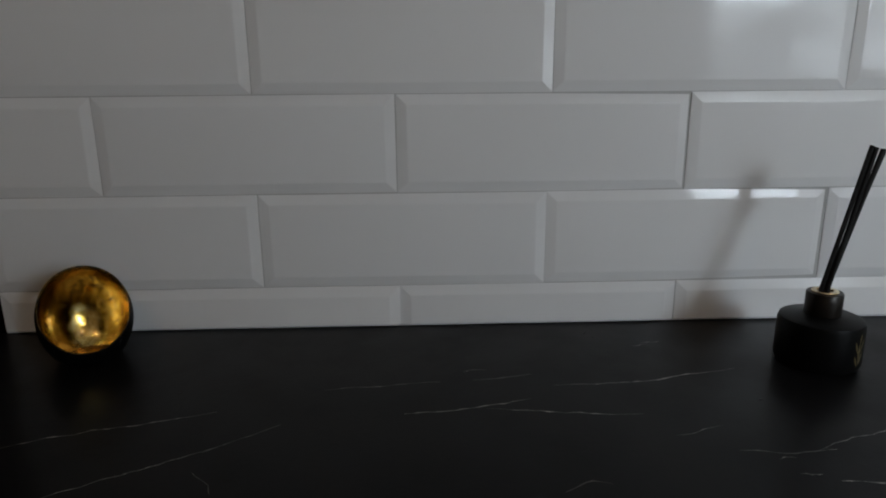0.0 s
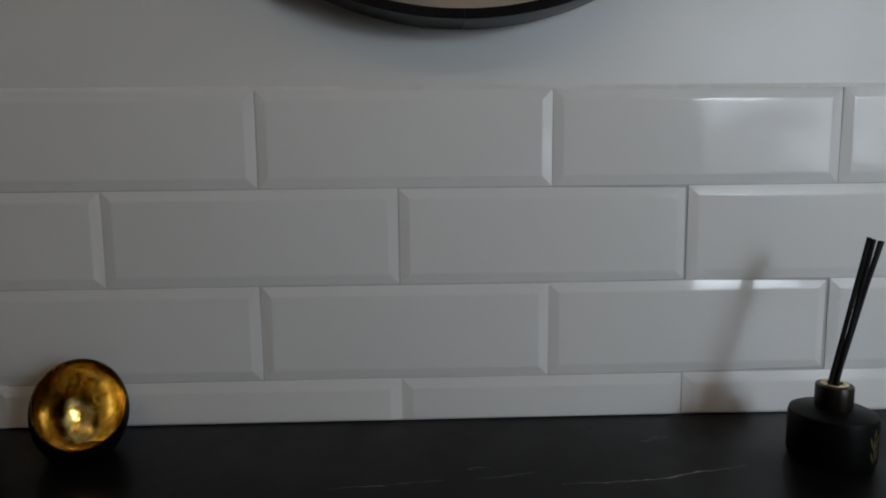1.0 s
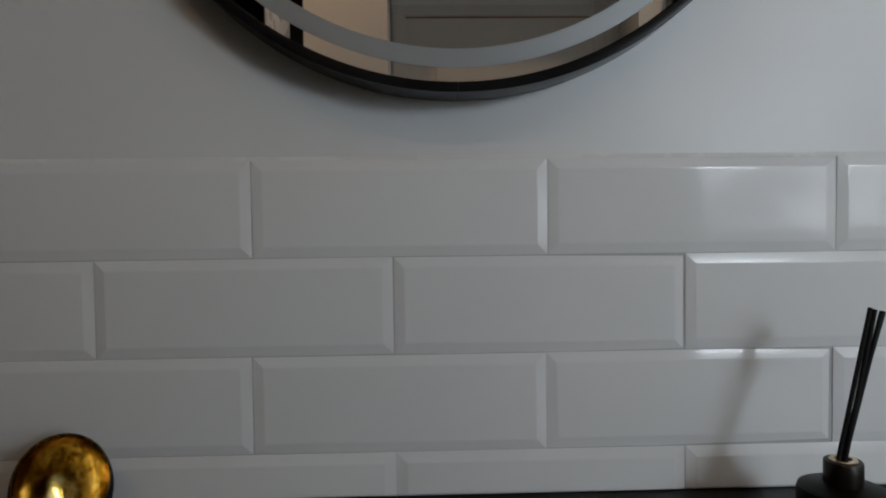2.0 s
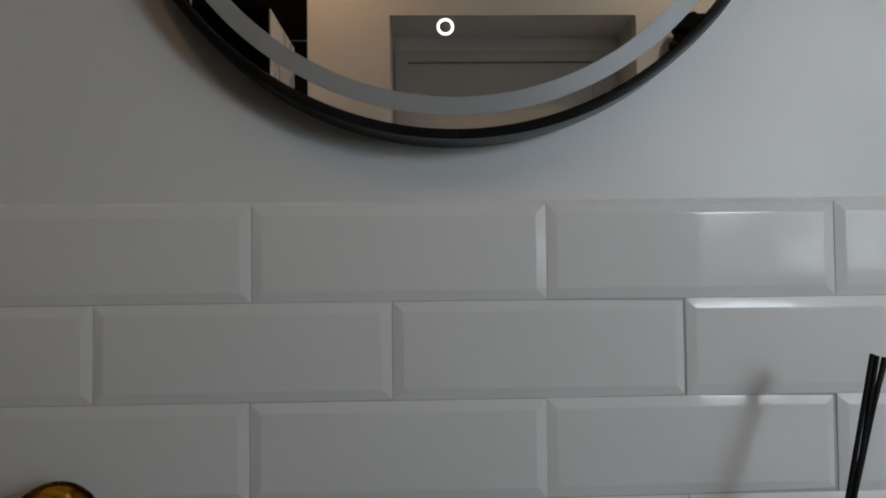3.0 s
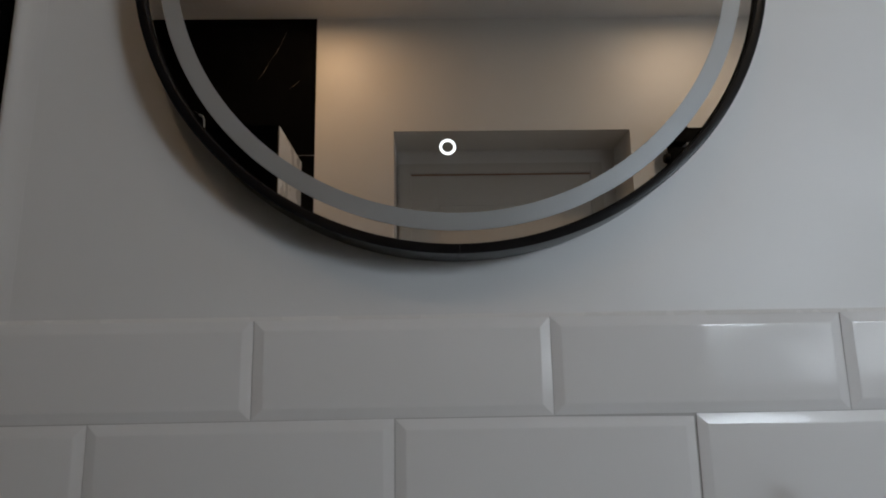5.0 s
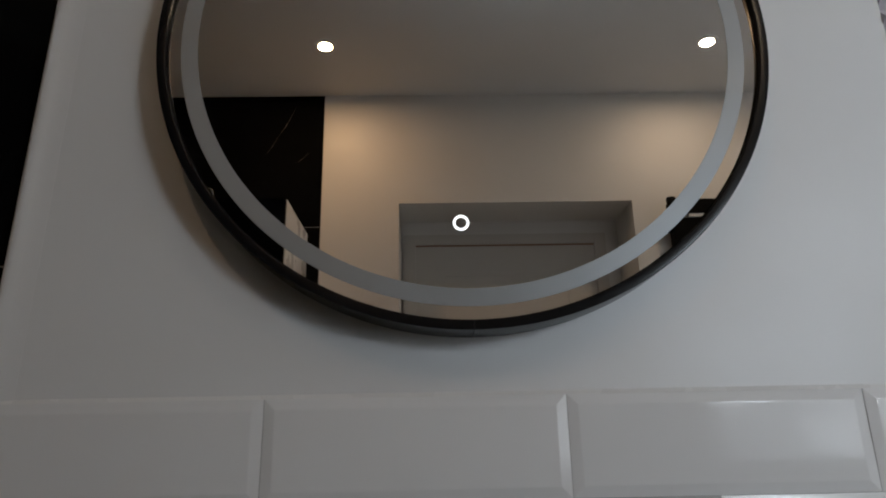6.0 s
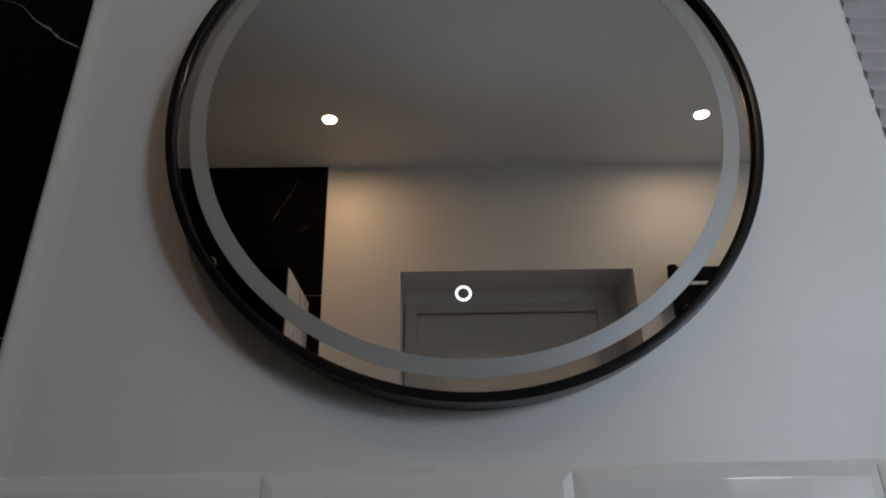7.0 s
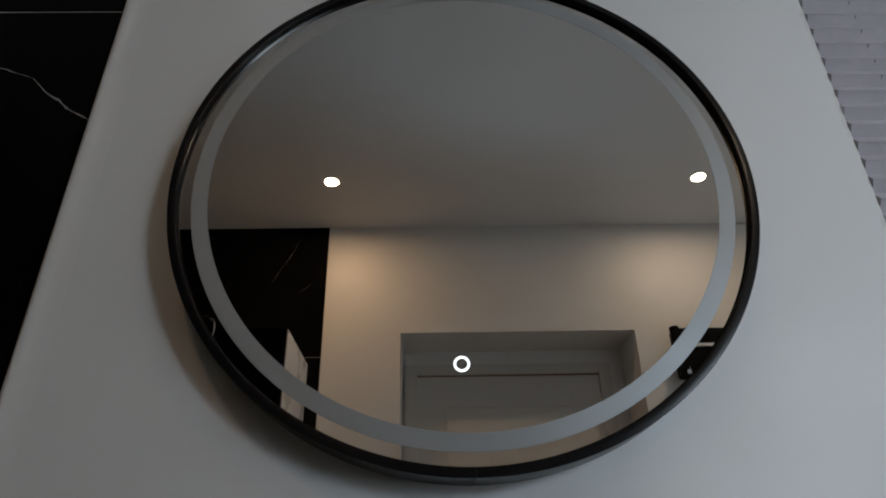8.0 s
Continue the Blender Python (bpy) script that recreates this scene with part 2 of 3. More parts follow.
# ---------------------------------------------------------------- mirror
MX, MZ, MF = 0.2075, 1.6425, -0.048
R_OUT, R_IN = 0.3352, 0.3256
LIP = 0.0075          # how far the frame stands proud of the glass


def wall_mirror():
    ob = thing("round_mirror", (MX, 0, MZ), "round wall mirror with thin black frame and unlit frosted ring", "mirror")
    steps = 192
    prof = [(R_OUT - 0.004, -0.0025), (R_OUT, 0.001), *[(R_OUT - 0.0009 + 0.0009 * math.cos(a), -MF - 0.0009 + 0.0009 * math.sin(a)) for a in [math.pi / 2 * k / 6 for k in range(7)]], *[(R_IN + 0.0011 - 0.0011 * math.sin(a), -MF - 0.0011 + 0.0011 * math.cos(a)) for a in [math.pi / 2 * k / 5 for k in range(6)]], (R_IN, -0.0025)]
    part("frame", facing(lathe(prof, steps, True)), RIM, ob, "black satin metal frame", True)
    part("glass", facing(lathe([(0, 0.006), (R_IN - 0.0002, 0.006), (R_IN - 0.0002, -MF - LIP - 0.0007), (R_IN - 0.0015, -MF - LIP), (0, -MF - LIP)], steps)), MIRROR, ob, "silvered mirror glass")
    g = -MF - LIP
    part("light_ring", facing(lathe([(0.2930, g + 0.0001), (0.2932, g + 0.0004), (0.3110, g + 0.0004), (0.3112, g + 0.0001)], steps, True)), FROST, ob, "frosted pale grey ring, unlit")
    dot = lathe([(0.0057, g + 0.0001), (0.0057, g + 0.0005), (0.0083, g + 0.0005), (0.0083, g + 0.0001)], 48, True)
    dot = facing(dot)
    bmesh.ops.translate(dot, verts=dot.verts, vec=(0.1978 - MX, 0, 1.4176 - MZ))
    part("touch_button", dot, TOUCH, ob, "glowing white touch ring")
    seam = box((-0.0004, MF - 0.0003, -R_OUT - 0.0002), (0.0004, -0.004, -R_IN - 0.0005))
    part("frame_joint", seam, BLACK, ob)
    return ob


wall_mirror()


# ---------------------------------------------------------------- countertop with veins
def vein(bm, x0, y0, x1, y1, z, width, seed):
    """A thin wandering ribbon from one point to the other, 0.15 mm proud."""
    rnd = random.Random(seed)
    n = max(6, int(math.hypot(x1 - x0, y1 - y0) / 0.006))
    d = Vector((x1 - x0, y1 - y0)).normalized()
    s = Vector((-d.y, d.x))
    off, prev = 0.0, None
    for k in range(n + 1):
        f = k / n
        off += rnd.uniform(-1, 1) * 0.0011
        p = Vector((x0, y0)) + Vector((x1 - x0, y1 - y0)) * f + s * (off * math.sin(math.pi * f) * 1.6)
        w = width * (0.35 + 0.65 * rnd.random()) * (0.25 + math.sin(math.pi * min(max(f, 0.03), 0.97)))
        cur = [bm.verts.new((*(p + s * w / 2), z)), bm.verts.new((*(p - s * w / 2), z))]
        if prev:
            bm.faces.new((prev[0], prev[1], cur[1], cur[0]))
        prev = cur


def countertop():
    ob = thing("countertop", (0, 0, TOP), "black marble-look countertop with fine pale veins against tiled wall", "countertop")
    part("slab", box((EDGE - 0.05, -0.52, -0.04), (1.70, 0.0015, 0), 0.002, 2), COUNTER, ob)
    part("base_panel", box((EDGE + 0.01, -0.49, -TOP), (1.69, -0.003, -0.041)), BLACK, ob)
    runs = [(-0.195, -0.246, -0.002, -0.184, 1.0), (-0.12, -0.318, 0.055, -0.206, 0.9), (0.08, -0.150, 0.181, -0.139, 0.6),
            (0.15, -0.195, 0.256, -0.174, 1.3), (0.217, -0.189, 0.342, -0.204, 1.1), (0.28, -0.151, 0.452, -0.125, 1.3),
            (0.384, -0.062, 0.405, -0.060, 0.7), (0.393, -0.259, 0.463, -0.261, 1.0), (0.444, -0.264, 0.56, -0.222, 1.1),
            (0.443, -0.298, 0.50, -0.294, 1.4), (0.42, -0.289, 0.435, -0.290, 1.0), (0.355, -0.237, 0.397, -0.224, 0.5),
            (0.257, -0.302, 0.291, -0.294, 0.6), (0.006, -0.269, 0.026, -0.295, 0.6), (0.202, -0.120, 0.223, -0.118, 0.6), (0.210, -0.137, 0.263, -0.128, 0.8), (0.415, -0.272, 0.428, -0.270, 0.9), (0.375, -0.068, 0.392, -0.066, 0.7)]
    for i, (a, b, c, d, w) in enumerate(runs):
        bm = bmesh.new()
        vein(bm, a, b, c, d, 0.00015, 0.00125 * w, 40 + i)
        part("vein", bm, VEIN, ob)
    return ob


countertop()


# ---------------------------------------------------------------- tealight holder
def tealight_holder():
    ob = thing("tealight_holder", (-0.157, -0.070, TOP), "round black tealight holder with crinkled gold inside on counter", "candle holder")
    r, n = 0.0419, Vector((0.36, -0.676, 0.643)).normalized()
    c = Vector((-0.0020, 0.0030, 0.0412))
    turn = n.to_track_quat("Z", "Y").to_matrix()
    cut = radians(69)

    def shell(radius, rows, steps):
        angles = [cut + (math.pi - cut) * k / rows for k in range(rows + 1)]
        return lathe([(radius * math.sin(a), radius * math.cos(a)) for a in angles], steps)

    outer, inner = shell(r, 40, 72), shell(r - 0.0009, 90, 160)
    for v in outer.verts:
        v.co = turn @ v.co
    for v in inner.verts:
        d = v.co.normalized()
        crumple = max(0.0, 1.0 - (d - Vector((-0.15, -0.35, -0.92)).normalized()).length / 0.55) ** 0.8
        dent = 0.0007 * (1 + noise.noise(d * 2.0)) + 0.00016 * noise.noise(d * 5.0)
        dent += crumple * (0.00034 * abs(noise.noise(d * 10.0 + Vector((3, 1, 2)))) + 0.00022 * abs(noise.noise(d * 24.0)))
        dent *= min(1.0, max(0.0, (math.cos(cut) - d.z) / 0.8))
        v.co = turn @ (v.co * (1 - max(dent, 0.0) / r))
    for bm in (outer, inner):
        for v in bm.verts:
            v.co.z *= 1.20
            v.co += c
            v.co.z = max(v.co.z, 0.0004 if bm is outer else 0.0024)
    part("body", outer, CERAMIC, ob, "matte black outer shell", True)
    part("lining", inner, GOLD, ob, "crinkled gold leaf lining", True)
    rim = lathe([(math.sin(cut) * (r + 0.0001), math.cos(cut) * r - 0.0006), (math.sin(cut) * (r + 0.0001), math.cos(cut) * r + 0.0004),
                 (math.sin(cut) * (r - 0.0011), math.cos(cut) * r + 0.0002), (math.sin(cut) * (r - 0.0011), math.cos(cut) * r - 0.0008)], 72, True)
    for v in rim.verts:
        d = v.co.normalized()
        v.co = turn @ (v.co * (1 + 0.004 * noise.noise(d * 9.0)))
        v.co.z *= 1.20
        v.co += c
    part("rim", rim, WORN_EDGE, ob, "thin worn edge flecked with gold", True)
    return ob


tealight_holder()


# ---------------------------------------------------------------- reed diffuser
def reed_diffuser():
    ob = thing("reed_diffuser", (0.5350, -0.113, TOP), "squat black reed diffuser bottle with black sticks on counter", "diffuser")
    R, H = 0.0365, 0.0460
    prof = [(0, 0.0004), (R - 0.005, 0.0004), (R - 0.0015, 0.0018), (R, 0.006), (R, H - 0.006), (R - 0.0012, H - 0.0018), (R - 0.005, H), (0.017, H + 0.0016), (0.0135, H + 0.003), (0.0135, H + 0.005), (0, H + 0.005)]
    part("bottle", lathe(prof, 96), GLASS_BLACK, ob, "matte black glass bottle", True)
    cap = [(0.0125, H + 0.0018), (0.0152, H + 0.0018), (0.0156, H + 0.0026), (0.0156, H + 0.0218), (0.0148, H + 0.0230), (0.0108, H + 0.0230), (0.0105, H + 0.0215), (0.0108, H + 0.012)]
    part("collar", lathe(cap, 64), CAP, ob, "dark bronze screw collar", True)
    ring = [(0.0066, H + 0.0226), (0.0108, H + 0.0226), (0.0114, H + 0.0236), (0.0106, H + 0.0246), (0.0070, H + 0.0246)]
    part("insert", lathe(ring, 48, True), BRASS, ob, "pale brass ring round the sticks", True)
    sticks = [((-0.0015, 0.001), (0.0310, 0.012), 0.200), ((0.0025, -0.002), (0.0345, 0.011), 0.1985), ((0.0035, 0.002), (0.0400, 0.010), 0.197), ((0.0005, 0.003), (0.0435, 0.013), 0.1965)]
    for (ax, ay), (bx, by), top in sticks:
        p0, p1 = Vector((ax - 0.008, ay - 0.003, H + 0.006)), Vector((bx, by, top))
        part("reed", tube([p0.lerp(p1, k / 6) for k in range(7)], 0.0021, 10), REED, ob, smooth=True)
    # gold plant print on the front of the bottle
    for k, (ang, z, h, lean) in enumerate([(-62, 0.022, 0.020, 0.0), (-56, 0.028, 0.013, 0.35), (-68, 0.027, 0.012, -0.35), (-57, 0.016, 0.012, 0.4), (-67, 0.014, 0.011, -0.4), (-61, 0.035, 0.009, 0.1)]):
        bm = bmesh.new()
        left, right = [], []
        for i in range(9):
            f = i / 8 * 2 - 1
            w = 0.0011 * (1 - f * f) + 0.00012
            mid = f * h / 2 * lean
            for side, keep in ((-1, left), (1, right)):
                a = radians(ang) + (mid + side * w) / R
                rr = R + 0.00025
                keep.append(bm.verts.new((rr * math.cos(a), rr * math.sin(a), z + f * h / 2)))
        for i in range(8):
            bm.faces.new((left[i], right[i], right[i + 1], left[i + 1]))
        part("print", bm, PRINT, ob, "worn gold leaf print")
    return ob


reed_diffuser()


# ---------------------------------------------------------------- window with pleated blind beside the mirror
def pleated_window():
    x0, x1, z0, z1 = WIN
    win = thing("window_1", ((x0 + x1) / 2, 0.2, z0), "white window in the wall beside the mirror", "window", kind="structure")
    w, h = (x1 - x0) / 2, z1 - z0
    for a, b in (((-w + 0.001, -0.03, 0.001), (-w + 0.06, 0.03, h - 0.001)), ((w - 0.06, -0.03, 0.001), (w - 0.001, 0.03, h - 0.001)),
                 ((-w + 0.0605, -0.03, 0.001), (w - 0.0605, 0.03, 0.06)), ((-w + 0.0605, -0.03, h - 0.06), (w - 0.0605, 0.03, h - 0.001))):
        part("window_frame", box(a, b, 0.003), PLASTIC, win)
    pane = part("pane", box((-w + 0.06, -0.006, 0.06), (w - 0.06, 0.006, h - 0.06)), GLASS, win)
    pane.visible_shadow = False
    blind = thing("pleated_blind", ((x0 + x1) / 2, 0.0, z0), "closed pale lilac pleated blind in window recess", "blind")
    pitch, n = 0.0292, int((h - 0.03) / 0.0292)
    bx0, bx1 = x0 + 0.0175 - (x0 + x1) / 2, w - 0.006
    front, back = 0.010, 0.0205
    for k in range(n):
        bm = bmesh.new()
        zt = h - 0.025 - k * pitch
        rows = [(back, zt), (front + 0.0015, zt - pitch * 0.44), (front, zt - pitch * 0.5), (front + 0.0015, zt - pitch * 0.56), (back, zt - pitch)]
        a = [bm.verts.new((bx0, y, z)) for y, z in rows]
        b = [bm.verts.new((bx1, y, z)) for y, z in rows]
        a2 = [bm.verts.new((bx0, y + 0.0012, z)) for y, z in rows]
        b2 = [bm.verts.new((bx1, y + 0.0012, z)) for y, z in rows]
        for i in range(4):
            bm.faces.new((a[i], a[i + 1], b[i + 1], b[i]))
            bm.faces.new((a2[i], b2[i], b2[i + 1], a2[i + 1]))
            bm.faces.new((a[i], a2[i], a2[i + 1], a[i + 1]))
            bm.faces.new((b[i], b[i + 1], b2[i + 1], b2[i]))
        bm.faces.new(a[::-1])
        bm.faces.new(b)
        pl = part("pleat", bm, BLIND, blind)
        slot = bmesh.new()
        za, zb = zt - pitch * 0.54, zt - pitch * 0.82
        for sx in (bx0 + 0.0705, bx0 + 0.0716):
            for yy, zz in ((front + 0.0006, za), (back - 0.0008, zb)):
                slot.verts.new((sx, yy, zz)), slot.verts.new((sx, yy - 0.0006, zz - 0.0004))
        bmesh.ops.convex_hull(slot, input=slot.verts)
        part("cord_slot", slot, CORD, pl)
    # two white strips added at the pleat ends so the gaps look lighter
    part("gap_strip", box((-w + 0.0005, 0.0165, 0.0), (-w + 0.0172, 0.027, h - 0.001)), PLASTIC, blind, "white strip added to lighten the gaps beside the pleats")
    part("backing", box((-w + 0.0177, 0.0222, 0.0), (-w + 0.07, 0.027, h - 0.001)), PLASTIC, blind)
    bead = bmesh.new()
    rows = []
    for k in range(81):
        z, sway = 0.002 + (h - 0.004) * k / 80, 0.0012 * noise.noise(Vector((0, 0, k * 0.21)))
        rows.append([bead.verts.new((-w + x + sway * f, y, z)) for x, y, f in
                     ((-0.0170, 0.0016, 1), (-0.0166, -0.0012, 1), (-0.0125, -0.0072, 1), (-0.001, -0.0008, 0.6), (0.0022, 0.0016, 0.8), (0.0024, 0.0052, 0.8))])
    for p, q in zip(rows, rows[1:]):
        for i in range(5):
            bead.faces.new((p[i], p[i + 1], q[i + 1], q[i]))
        bead.faces.new((p[5], p[0], q[0], q[5]))
    bead.faces.new(rows[0]), bead.faces.new(rows[-1])
    part("corner_bead", bead, BEAD, win, "uneven white plaster bead down the edge", True)
    part("head_rail", box((bx0, 0.004, h - 0.0245), (bx1, 0.0215, h - 0.001), 0.002), PLASTIC, blind, "white head rail")
    part("bottom_rail", box((bx0, 0.004, 0.001), (bx1, 0.0215, h - 0.0255 - n * pitch), 0.002), PLASTIC, blind, "white bottom rail")


pleated_window()


# ---------------------------------------------------------------- opposite side of the room
def recess_door():
    y = BACK - 0.262
    fr = thing("door_1", (0.520, y, 0), "closed white panel door in a deep recess", "door", kind="structure")
    x0, x1, top = 0.046 - 0.52, 0.996 - 0.52, 2.158
    part("door_frame", box((x0, 0.001, 0.001), (x0 + 0.055, 0.022, top), 0.003), DOOR, fr)
    part("door_frame", box((x1 - 0.055, 0.001, 0.001), (x1, 0.022, top), 0.003), DOOR, fr)
    part("door_frame", box((x0 + 0.0555, 0.001, top - 0.05), (x1 - 0.0555, 0.022, top), 0.003), DOOR, fr)
    leaf = bmesh.new()
    a, b, t = x0 + 0.057, x1 - 0.057, top - 0.053
    add_box(leaf, (a, 0.001, 0.006), (b, 0.012, t))
    part("leaf", leaf, DOOR, fr, "white lacquered door leaf")
    for z0, z1 in ((1.08, t - 0.145), (0.12, 0.98)):
        part("panel", box((a + 0.13, 0.0122, z0), (b - 0.13, 0.019, z1), 0.006, 3), DOOR, fr)
    part("seal", box((a, 0.0125, t - 0.004), (b, 0.0165, t + 0.0025), 0.001), SEAL, fr, "thin brown seal along the head")
    part("door_handle", tube([(a + 0.05, 0.012, 1.02), (a + 0.05, 0.055, 1.02), (a + 0.06, 0.06, 1.02), (a + 0.16, 0.06, 1.02)], 0.008), CHROME, fr, "metal lever handle", True)


recess_door()


def black_window():
    x0, x1, z0, z1 = WIN2
    ob = thing("window_2", ((x0 + x1) / 2, BACK, z0), "black-framed window with daylight in the opposite wall", "window", kind="structure")
    w, h = (x1 - x0) / 2, z1 - z0
    part("window_frame", box((-w - 0.075, 0.001, -0.06), (-w, 0.035, h + 0.0), 0.003), BLACK, ob)
    part("window_frame", box((w, 0.001, -0.06), (w + 0.075, 0.035, h), 0.003), BLACK, ob)
    part("window_frame", box((-w + 0.0005, 0.001, -0.06), (w - 0.0005, 0.035, -0.0005), 0.003), BLACK, ob)
    part("window_frame", box((-w - 0.075, 0.001, h + 0.0005), (w + 0.075, 0.035, h + 0.085), 0.003), BLACK, ob)
    cx = (x0 + x1) / 2
    pel = thing("blind_cassette", (cx, BACK, 1.985), "black roller blind cassette with white strip above window", "blind")
    left, right = 1.192 - cx, 2.29 - cx
    part("case", box((left, 0.0355, 0.142), (right, 0.105, 0.206), 0.004), MATT_BLACK, pel)
    part("white_strip", box((1.262 - cx, 0.0355, 0.1265), (right - 0.01, 0.101, 0.1405), 0.001), PLASTIC, pel, "thin white strip")
    part("lower_case", box((left + 0.003, 0.0355, 0.0), (right, 0.095, 0.1255), 0.006, 3), MATT_BLACK, pel)
    post = lathe([(0, 0.10), (0.015, 0.10), (0.016, 0.15), (0.0185, 0.196), (0.0205, 0.206), (0.0205, 0.217), (0.018, 0.221), (0, 0.221)], 32)
    bmesh.ops.translate(post, verts=post.verts, vec=(1.203 - cx, 0.075, 0))
    part("end_bracket", post, MATT_BLACK, pel, "rounded black bracket", True)
    cap = lathe([(0, 0.2065), (0.016, 0.2065), (0.016, 0.214), (0.013, 0.2165), (0, 0.2165)], 24)
    bmesh.ops.translate(cap, verts=cap.verts, vec=(1.265 - cx, 0.080, 0))
    part("end_cap", cap, MATT_BLACK, pel, "", True)
    wheel = lathe([(0, 0), (0.018, 0), (0.021, 0.004), (0.021, 0.016), (0.017, 0.022), (0, 0.024)], 28)
    bmesh.ops.rotate(wheel, verts=wheel.verts, cent=(0, 0, 0), matrix=Matrix.Rotation(radians(-90), 3, "Y"))
    bmesh.ops.translate(wheel, verts=wheel.verts, vec=(left + 0.0025, 0.075, 0.080))
    part("chain_wheel", wheel, MATT_BLACK, pel, "round black chain wheel on the end", True)
    clip = box((left + 0.022, 0.0955, 0.008), (left + 0.040, 0.103, 0.026), 0.002)
    add_box(clip, (left + 0.034, 0.0955, 0.027), (left + 0.040, 0.101, 0.040), 0.001)
    part("clip", clip, CHROME, pel, "small bright metal clip")


black_window()


def outside():
    mat = bpy.data.materials.new("outdoor_haze")
    mat.use_nodes = True
    nt = mat.node_tree
    nt.nodes.remove(nt.nodes["Principled BSDF"])
    em = nt.nodes.new("ShaderNodeEmission")
    em.inputs["Strength"].default_value = 1.9
    n = nt.nodes.new("ShaderNodeTexNoise")
    n.inputs["Scale"].default_value, n.inputs["Detail"].default_value = 1.7, 5
    nt.links.new(nt.nodes.new("ShaderNodeTexCoord").outputs["Object"], n.inputs["Vector"])
    r = nt.nodes.new("ShaderNodeValToRGB")
    r.color_ramp.elements[0].position, r.color_ramp.elements[0].color = 0.46, (0.9, 1.05, 1.2, 1)
    r.color_ramp.elements[1].position, r.color_ramp.elements[1].color = 0.56, (3.0, 3.4, 3.8, 1)
    nt.links.new(n.outputs["Fac"], r.inputs["Fac"])
    nt.links.new(r.outputs["Color"], em.inputs["Color"])
    nt.links.new(em.outputs[0], nt.nodes["Material Output"].inputs["Surface"])
    tagged(link("backdrop", box((-1.0, -3.9, -0.2), (5.5, -3.85, 3.4)), mat), "pale hazy daylight outside the window", "backdrop", kind="structure")


outside()


def tall_cabinet():
    ob = thing("tall_cabinet", (-0.62, BACK, 0), "tall cabinet with black front and white side on black wall", "cabinet")
    part("body", box((-0.265, 0.001, 0.001), (0.265, 0.41, 2.09), 0.002), PLASTIC, ob, "white cabinet body")
    part("door", box((-0.264, 0.411, 0.05), (0.264, 0.43, 2.088), 0.002), BLACK_TILE, ob, "gloss black door")


tall_cabinet()


def shower_riser():
    ob = thing("shower_bracket", (-0.618, BACK + 0.431, 2.02), "small bright shower hook with thin dark hose on black front", "shower bracket")
    pts = [(0, 0.0, 0.030), (0, 0.012, 0.034), (0.001, 0.018, 0.045), (0.001, 0.018, 0.078)] + [(-0.016 * (1 - math.cos(a)), 0.018, 0.078 + 0.020 * math.sin(a)) for a in [math.pi / 2 * k / 6 for k in range(1, 7)]]
    part("hook", tube(pts, 0.0050, 12), CHROME, ob, "polished metal hook", True)
    hose = [Vector((-0.016, 0.018, 0.098)).lerp(Vector((-0.110, 0.010, 0.150)), k / 14) + Vector((0, 0, 0.006 * math.sin(k * 0.75))) for k in range(15)]
    part("hose", tube(hose, 0.0022, 8), DARK_METAL, ob, "thin dark hose", True)


shower_riser()


def downlight(place, bulb, label):
    ob = thing("downlight", (place[0], place[1], CEIL), label, "downlight", "recessed ceiling lights")
    part("trim_ring", lathe([(0.029, -0.0005), (0.044, -0.0005), (0.043, -0.004), (0.033, -0.005), (0.029, -0.003)], 48, True), PLASTIC, ob, "", True)
    lens = part("lens", lathe([(0, -0.0008), (0.0285, -0.0008), (0.0285, -0.002), (0, -0.0025)], 48), bulb, ob, "glowing lens")
    lens.visible_shadow = False


downlight(LAMP_A, BULB_A, "small round recessed ceiling light, warm and lit")
downlight(LAMP_B, BULB_B, "small round recessed ceiling light, paler and lit")


# ---------------------------------------------------------------- tiles, pieces of the walls
def bevelled_tile(w, h, left=True, right=True, top=True, bottom=True):
    """A tile with its lower left corner at the origin; the sides named have the wide bevel."""
    b, e, f = 0.0112, 0.0, -0.0024
    bm = bmesh.new()
    o = [(0, 0), (w, 0), (w, h), (0, h)]
    i = [(b * left, b * bottom), (w - b * right, b * bottom), (w - b * right, h - b * top), (b * left, h - b * top)]
    back = [bm.verts.new((x, 0.0022, z)) for x, z in o]
    edge = [bm.verts.new((x, e, z)) for x, z in o]
    face = [bm.verts.new((x, f, z)) for x, z in i]
    for k in range(4):
        n = (k + 1) % 4
        bm.faces.new((back[k], back[n], edge[n], edge[k]))
        bm.faces.new((edge[k], edge[n], face[n], face[k]))
    top_face = bm.faces.new(face)
    bm.faces.new(back[::-1])
    bmesh.ops.bevel(bm, geom=list(top_face.edges), offset=0.0012, segments=3, profile=0.5, affect="EDGES")
    return bm


def tile_mesh(cache, key, make, mat, name):
    if key not in cache:
        bm = make()
        bmesh.ops.remove_doubles(bm, verts=bm.verts, dist=1e-6)
        me = bpy.data.meshes.new(name)
        bmesh.ops.recalc_face_normals(bm, faces=bm.faces)
        bm.to_mesh(me)
        bm.free()
        me.materials.append(mat)
        if mat is TILE:
            for p in me.polygons:
                p.use_smooth = True
            me.set_sharp_from_angle(angle=radians(9))
        cache[key] = me
    return cache[key]


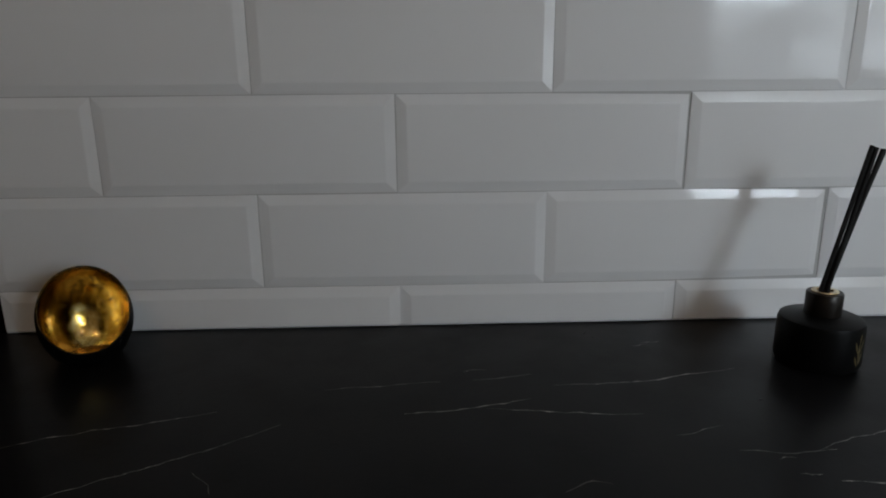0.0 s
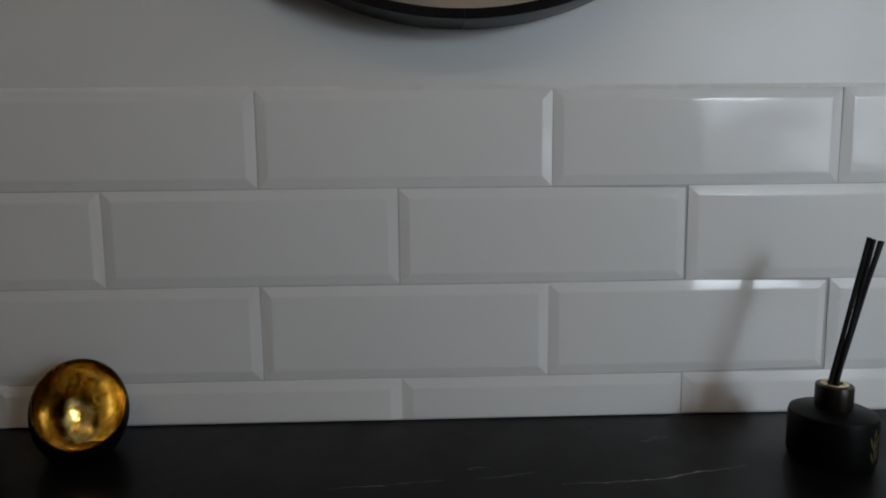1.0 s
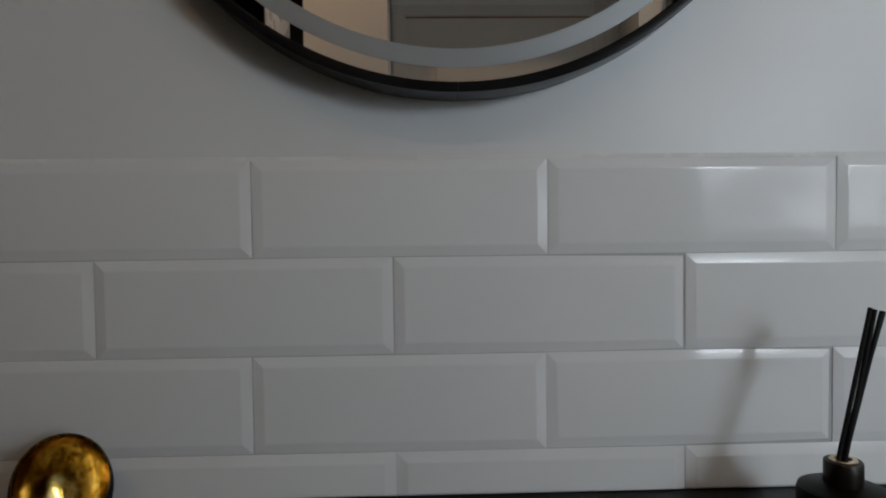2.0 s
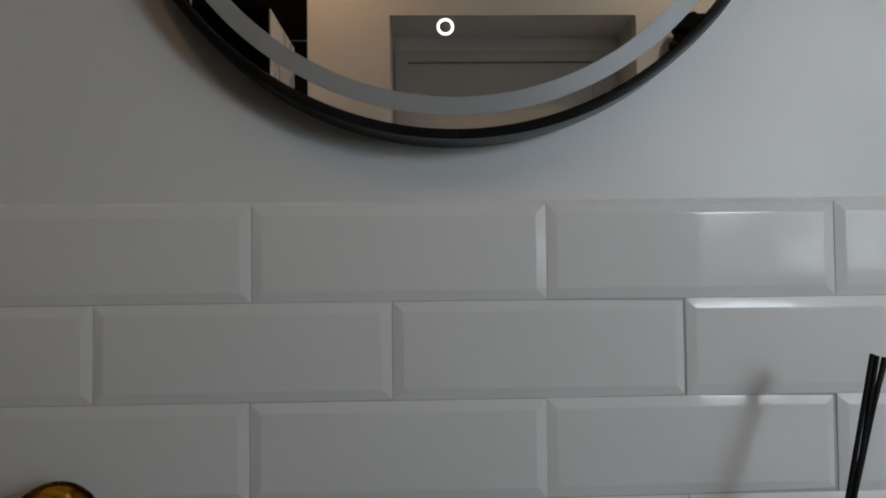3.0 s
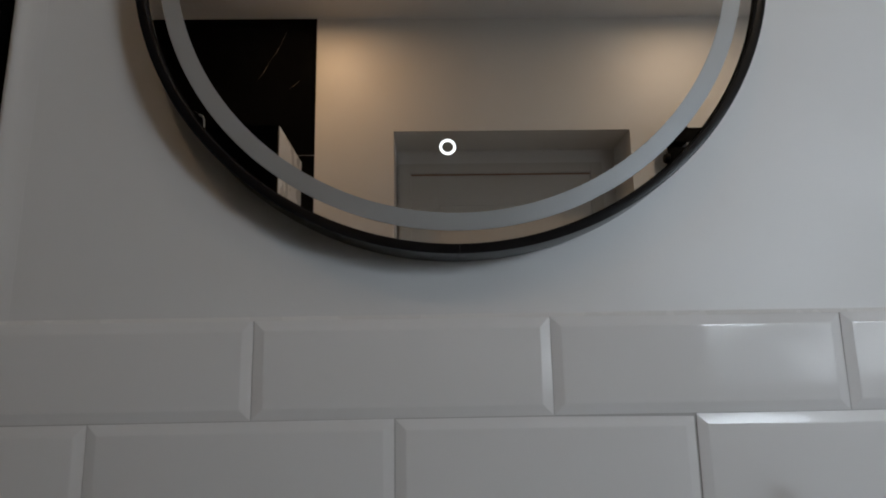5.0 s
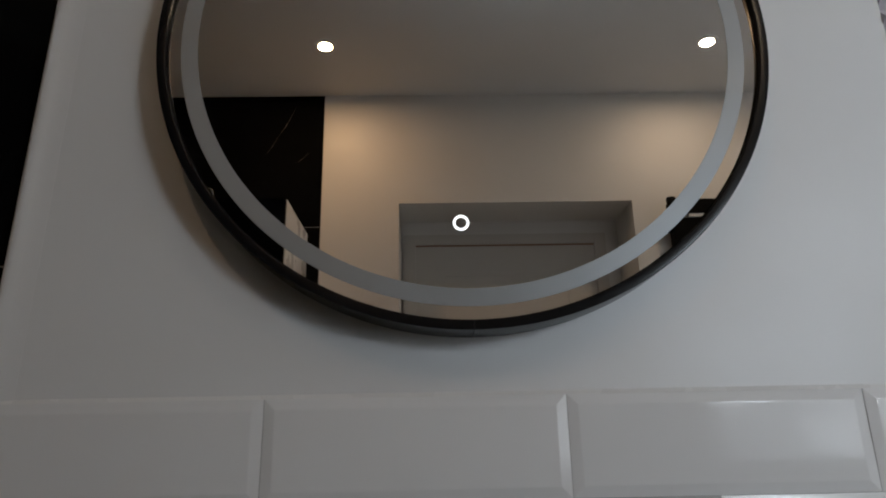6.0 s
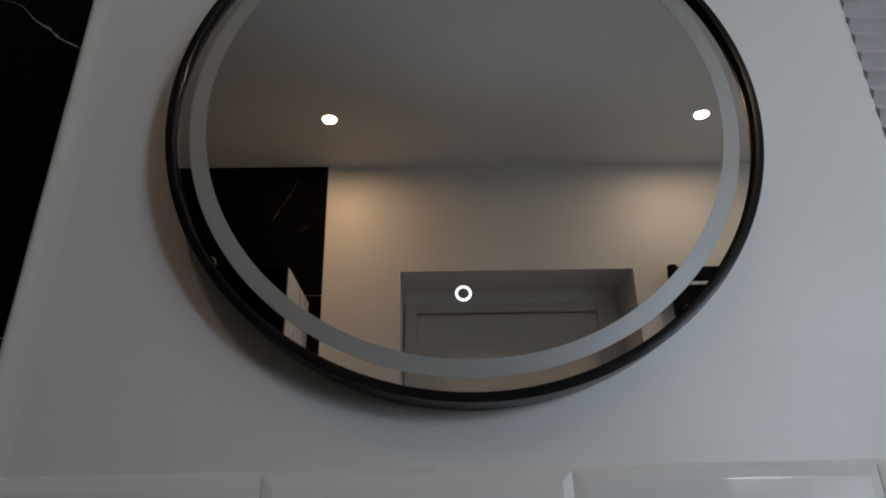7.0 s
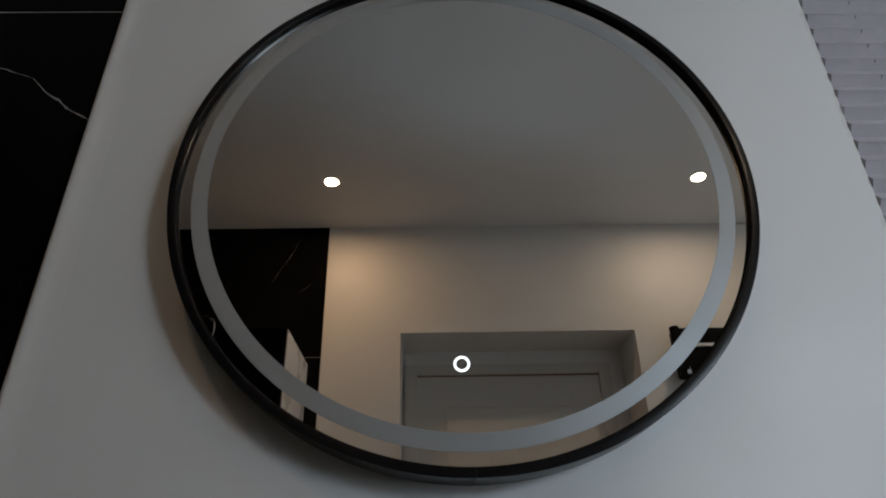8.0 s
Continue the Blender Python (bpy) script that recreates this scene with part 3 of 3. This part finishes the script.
def wedge(x0, x1):
    """A thin sloped fillet between the top of the tiles and the paint."""
    bm = bmesh.new()
    prof = [(0.0028, 1.2542), (-0.0002, 1.2490), (0.0028, 1.2490)]
    ends = [[bm.verts.new((x, y, z)) for y, z in prof] for x in (x0, x1)]
    for i in range(3):
        bm.faces.new((ends[0][i], ends[0][(i + 1) % 3], ends[1][(i + 1) % 3], ends[1][i]))
    bm.faces.new(ends[0]), bm.faces.new(ends[1])
    return bm


def tile_field():
    rnd, cache, gap = random.Random(11), {}, 0.0010
    start, stop = EDGE - 0.006, 1.69
    tops = (1.250, 1.1512, 1.0512, 0.9510)
    feet = (1.1512, 1.0512, 0.9510, TOP + 0.0012)
    first = (0.0, 0.1418, -0.003, 0.1418)
    for row, (zt, zb, x) in enumerate(zip(tops, feet, first)):
        x -= 0.6
        while x < stop:
            a, b = max(x, start), min(x + 0.3, stop)
            if b - a > 0.02:
                lf, rt, bt = True, b == x + 0.3, row < 3
                w, h = round(b - a - gap, 4), round(zt - zb - gap, 4)
                key = (w, h, lf, rt, bt)
                me = tile_mesh(cache, key, lambda: bevelled_tile(w, h, lf, rt, True, bt), TILE, "tile")
                ob = new("tile", me)
                ob.parent = wall_n
                ob.matrix_basis = pose(a + gap / 2 + rnd.uniform(-0.0005, 0.0005), rnd.uniform(-0.0004, 0.0002), zb + gap / 2, rnd.uniform(-0.25, 0.25), rnd.uniform(-0.10, 0.10), rnd.uniform(-0.22, 0.22))
            x += 0.3
    bead = wedge(start + 0.004, stop)
    part("caulk_bead", bead, PLASTIC, wall_n, "white caulk along the top of the tiles")
    # grout strip behind the joints
    link("grout", box((start + 0.0006, 0.0006, TOP + 0.0005), (stop, 0.0024, 1.2492)), GROUT, wall_n)


tile_field()


def slab_tiles(parent, x0, x1, y0, y1, seams, width, veins):
    """Large black tiles between the seams' heights, with a fine open joint."""
    cache = {}
    for z0, z1 in zip(seams, seams[1:]):
        x = x1
        while x > x0 + 0.01:
            a = max(x - width, x0)
            me = tile_mesh(cache, (round(x - a, 4), round(z1 - z0, 4)), lambda: box((0, 0, 0), (x - a - 0.002, y1 - y0, z1 - z0 - 0.002), 0.0006, 1), BLACK_TILE, "slab_tile")
            ob = new("slab_tile", me)
            ob.parent = parent
            ob.location = (a + 0.001, y0, z0 + 0.001)
            x = a
    for i, (ax, az, bx, bz, w) in enumerate(veins):
        bm = bmesh.new()
        vein(bm, ax, az, bx, bz, 0.0, 0.0022 * w, 90 + i)
        face = y1 + 0.0002 if y1 < -1 else y0 - 0.0002
        for v in bm.verts:
            v.co = Vector((v.co.x, face, v.co.y))
        part("vein", bm, TILE_VEIN, parent)


slab_tiles(wall_nb, LEFT, EDGE + 0.004, 0.030, 0.0415, (0.0, 0.20, 0.80, 1.399, 1.996, 2.59, CEIL), 1.2,
           [(-0.266, 1.770, -0.385, 1.864, 1.6), (-0.385, 1.864, -0.51, 1.922, 1.1), (-0.32, 1.15, -0.6, 1.30, 1.0)])
slab_tiles(wall_sb, LEFT, -0.301, BACK - 0.0115, BACK + 0.002, (0.0, 0.32, 0.92, 1.52, 2.12, CEIL), 1.2,
           [(-0.43, 2.70, -0.50, 2.56, 0.7), (-0.50, 2.56, -0.56, 2.46, 0.6), (-0.365, 2.47, -0.42, 2.42, 0.35)])
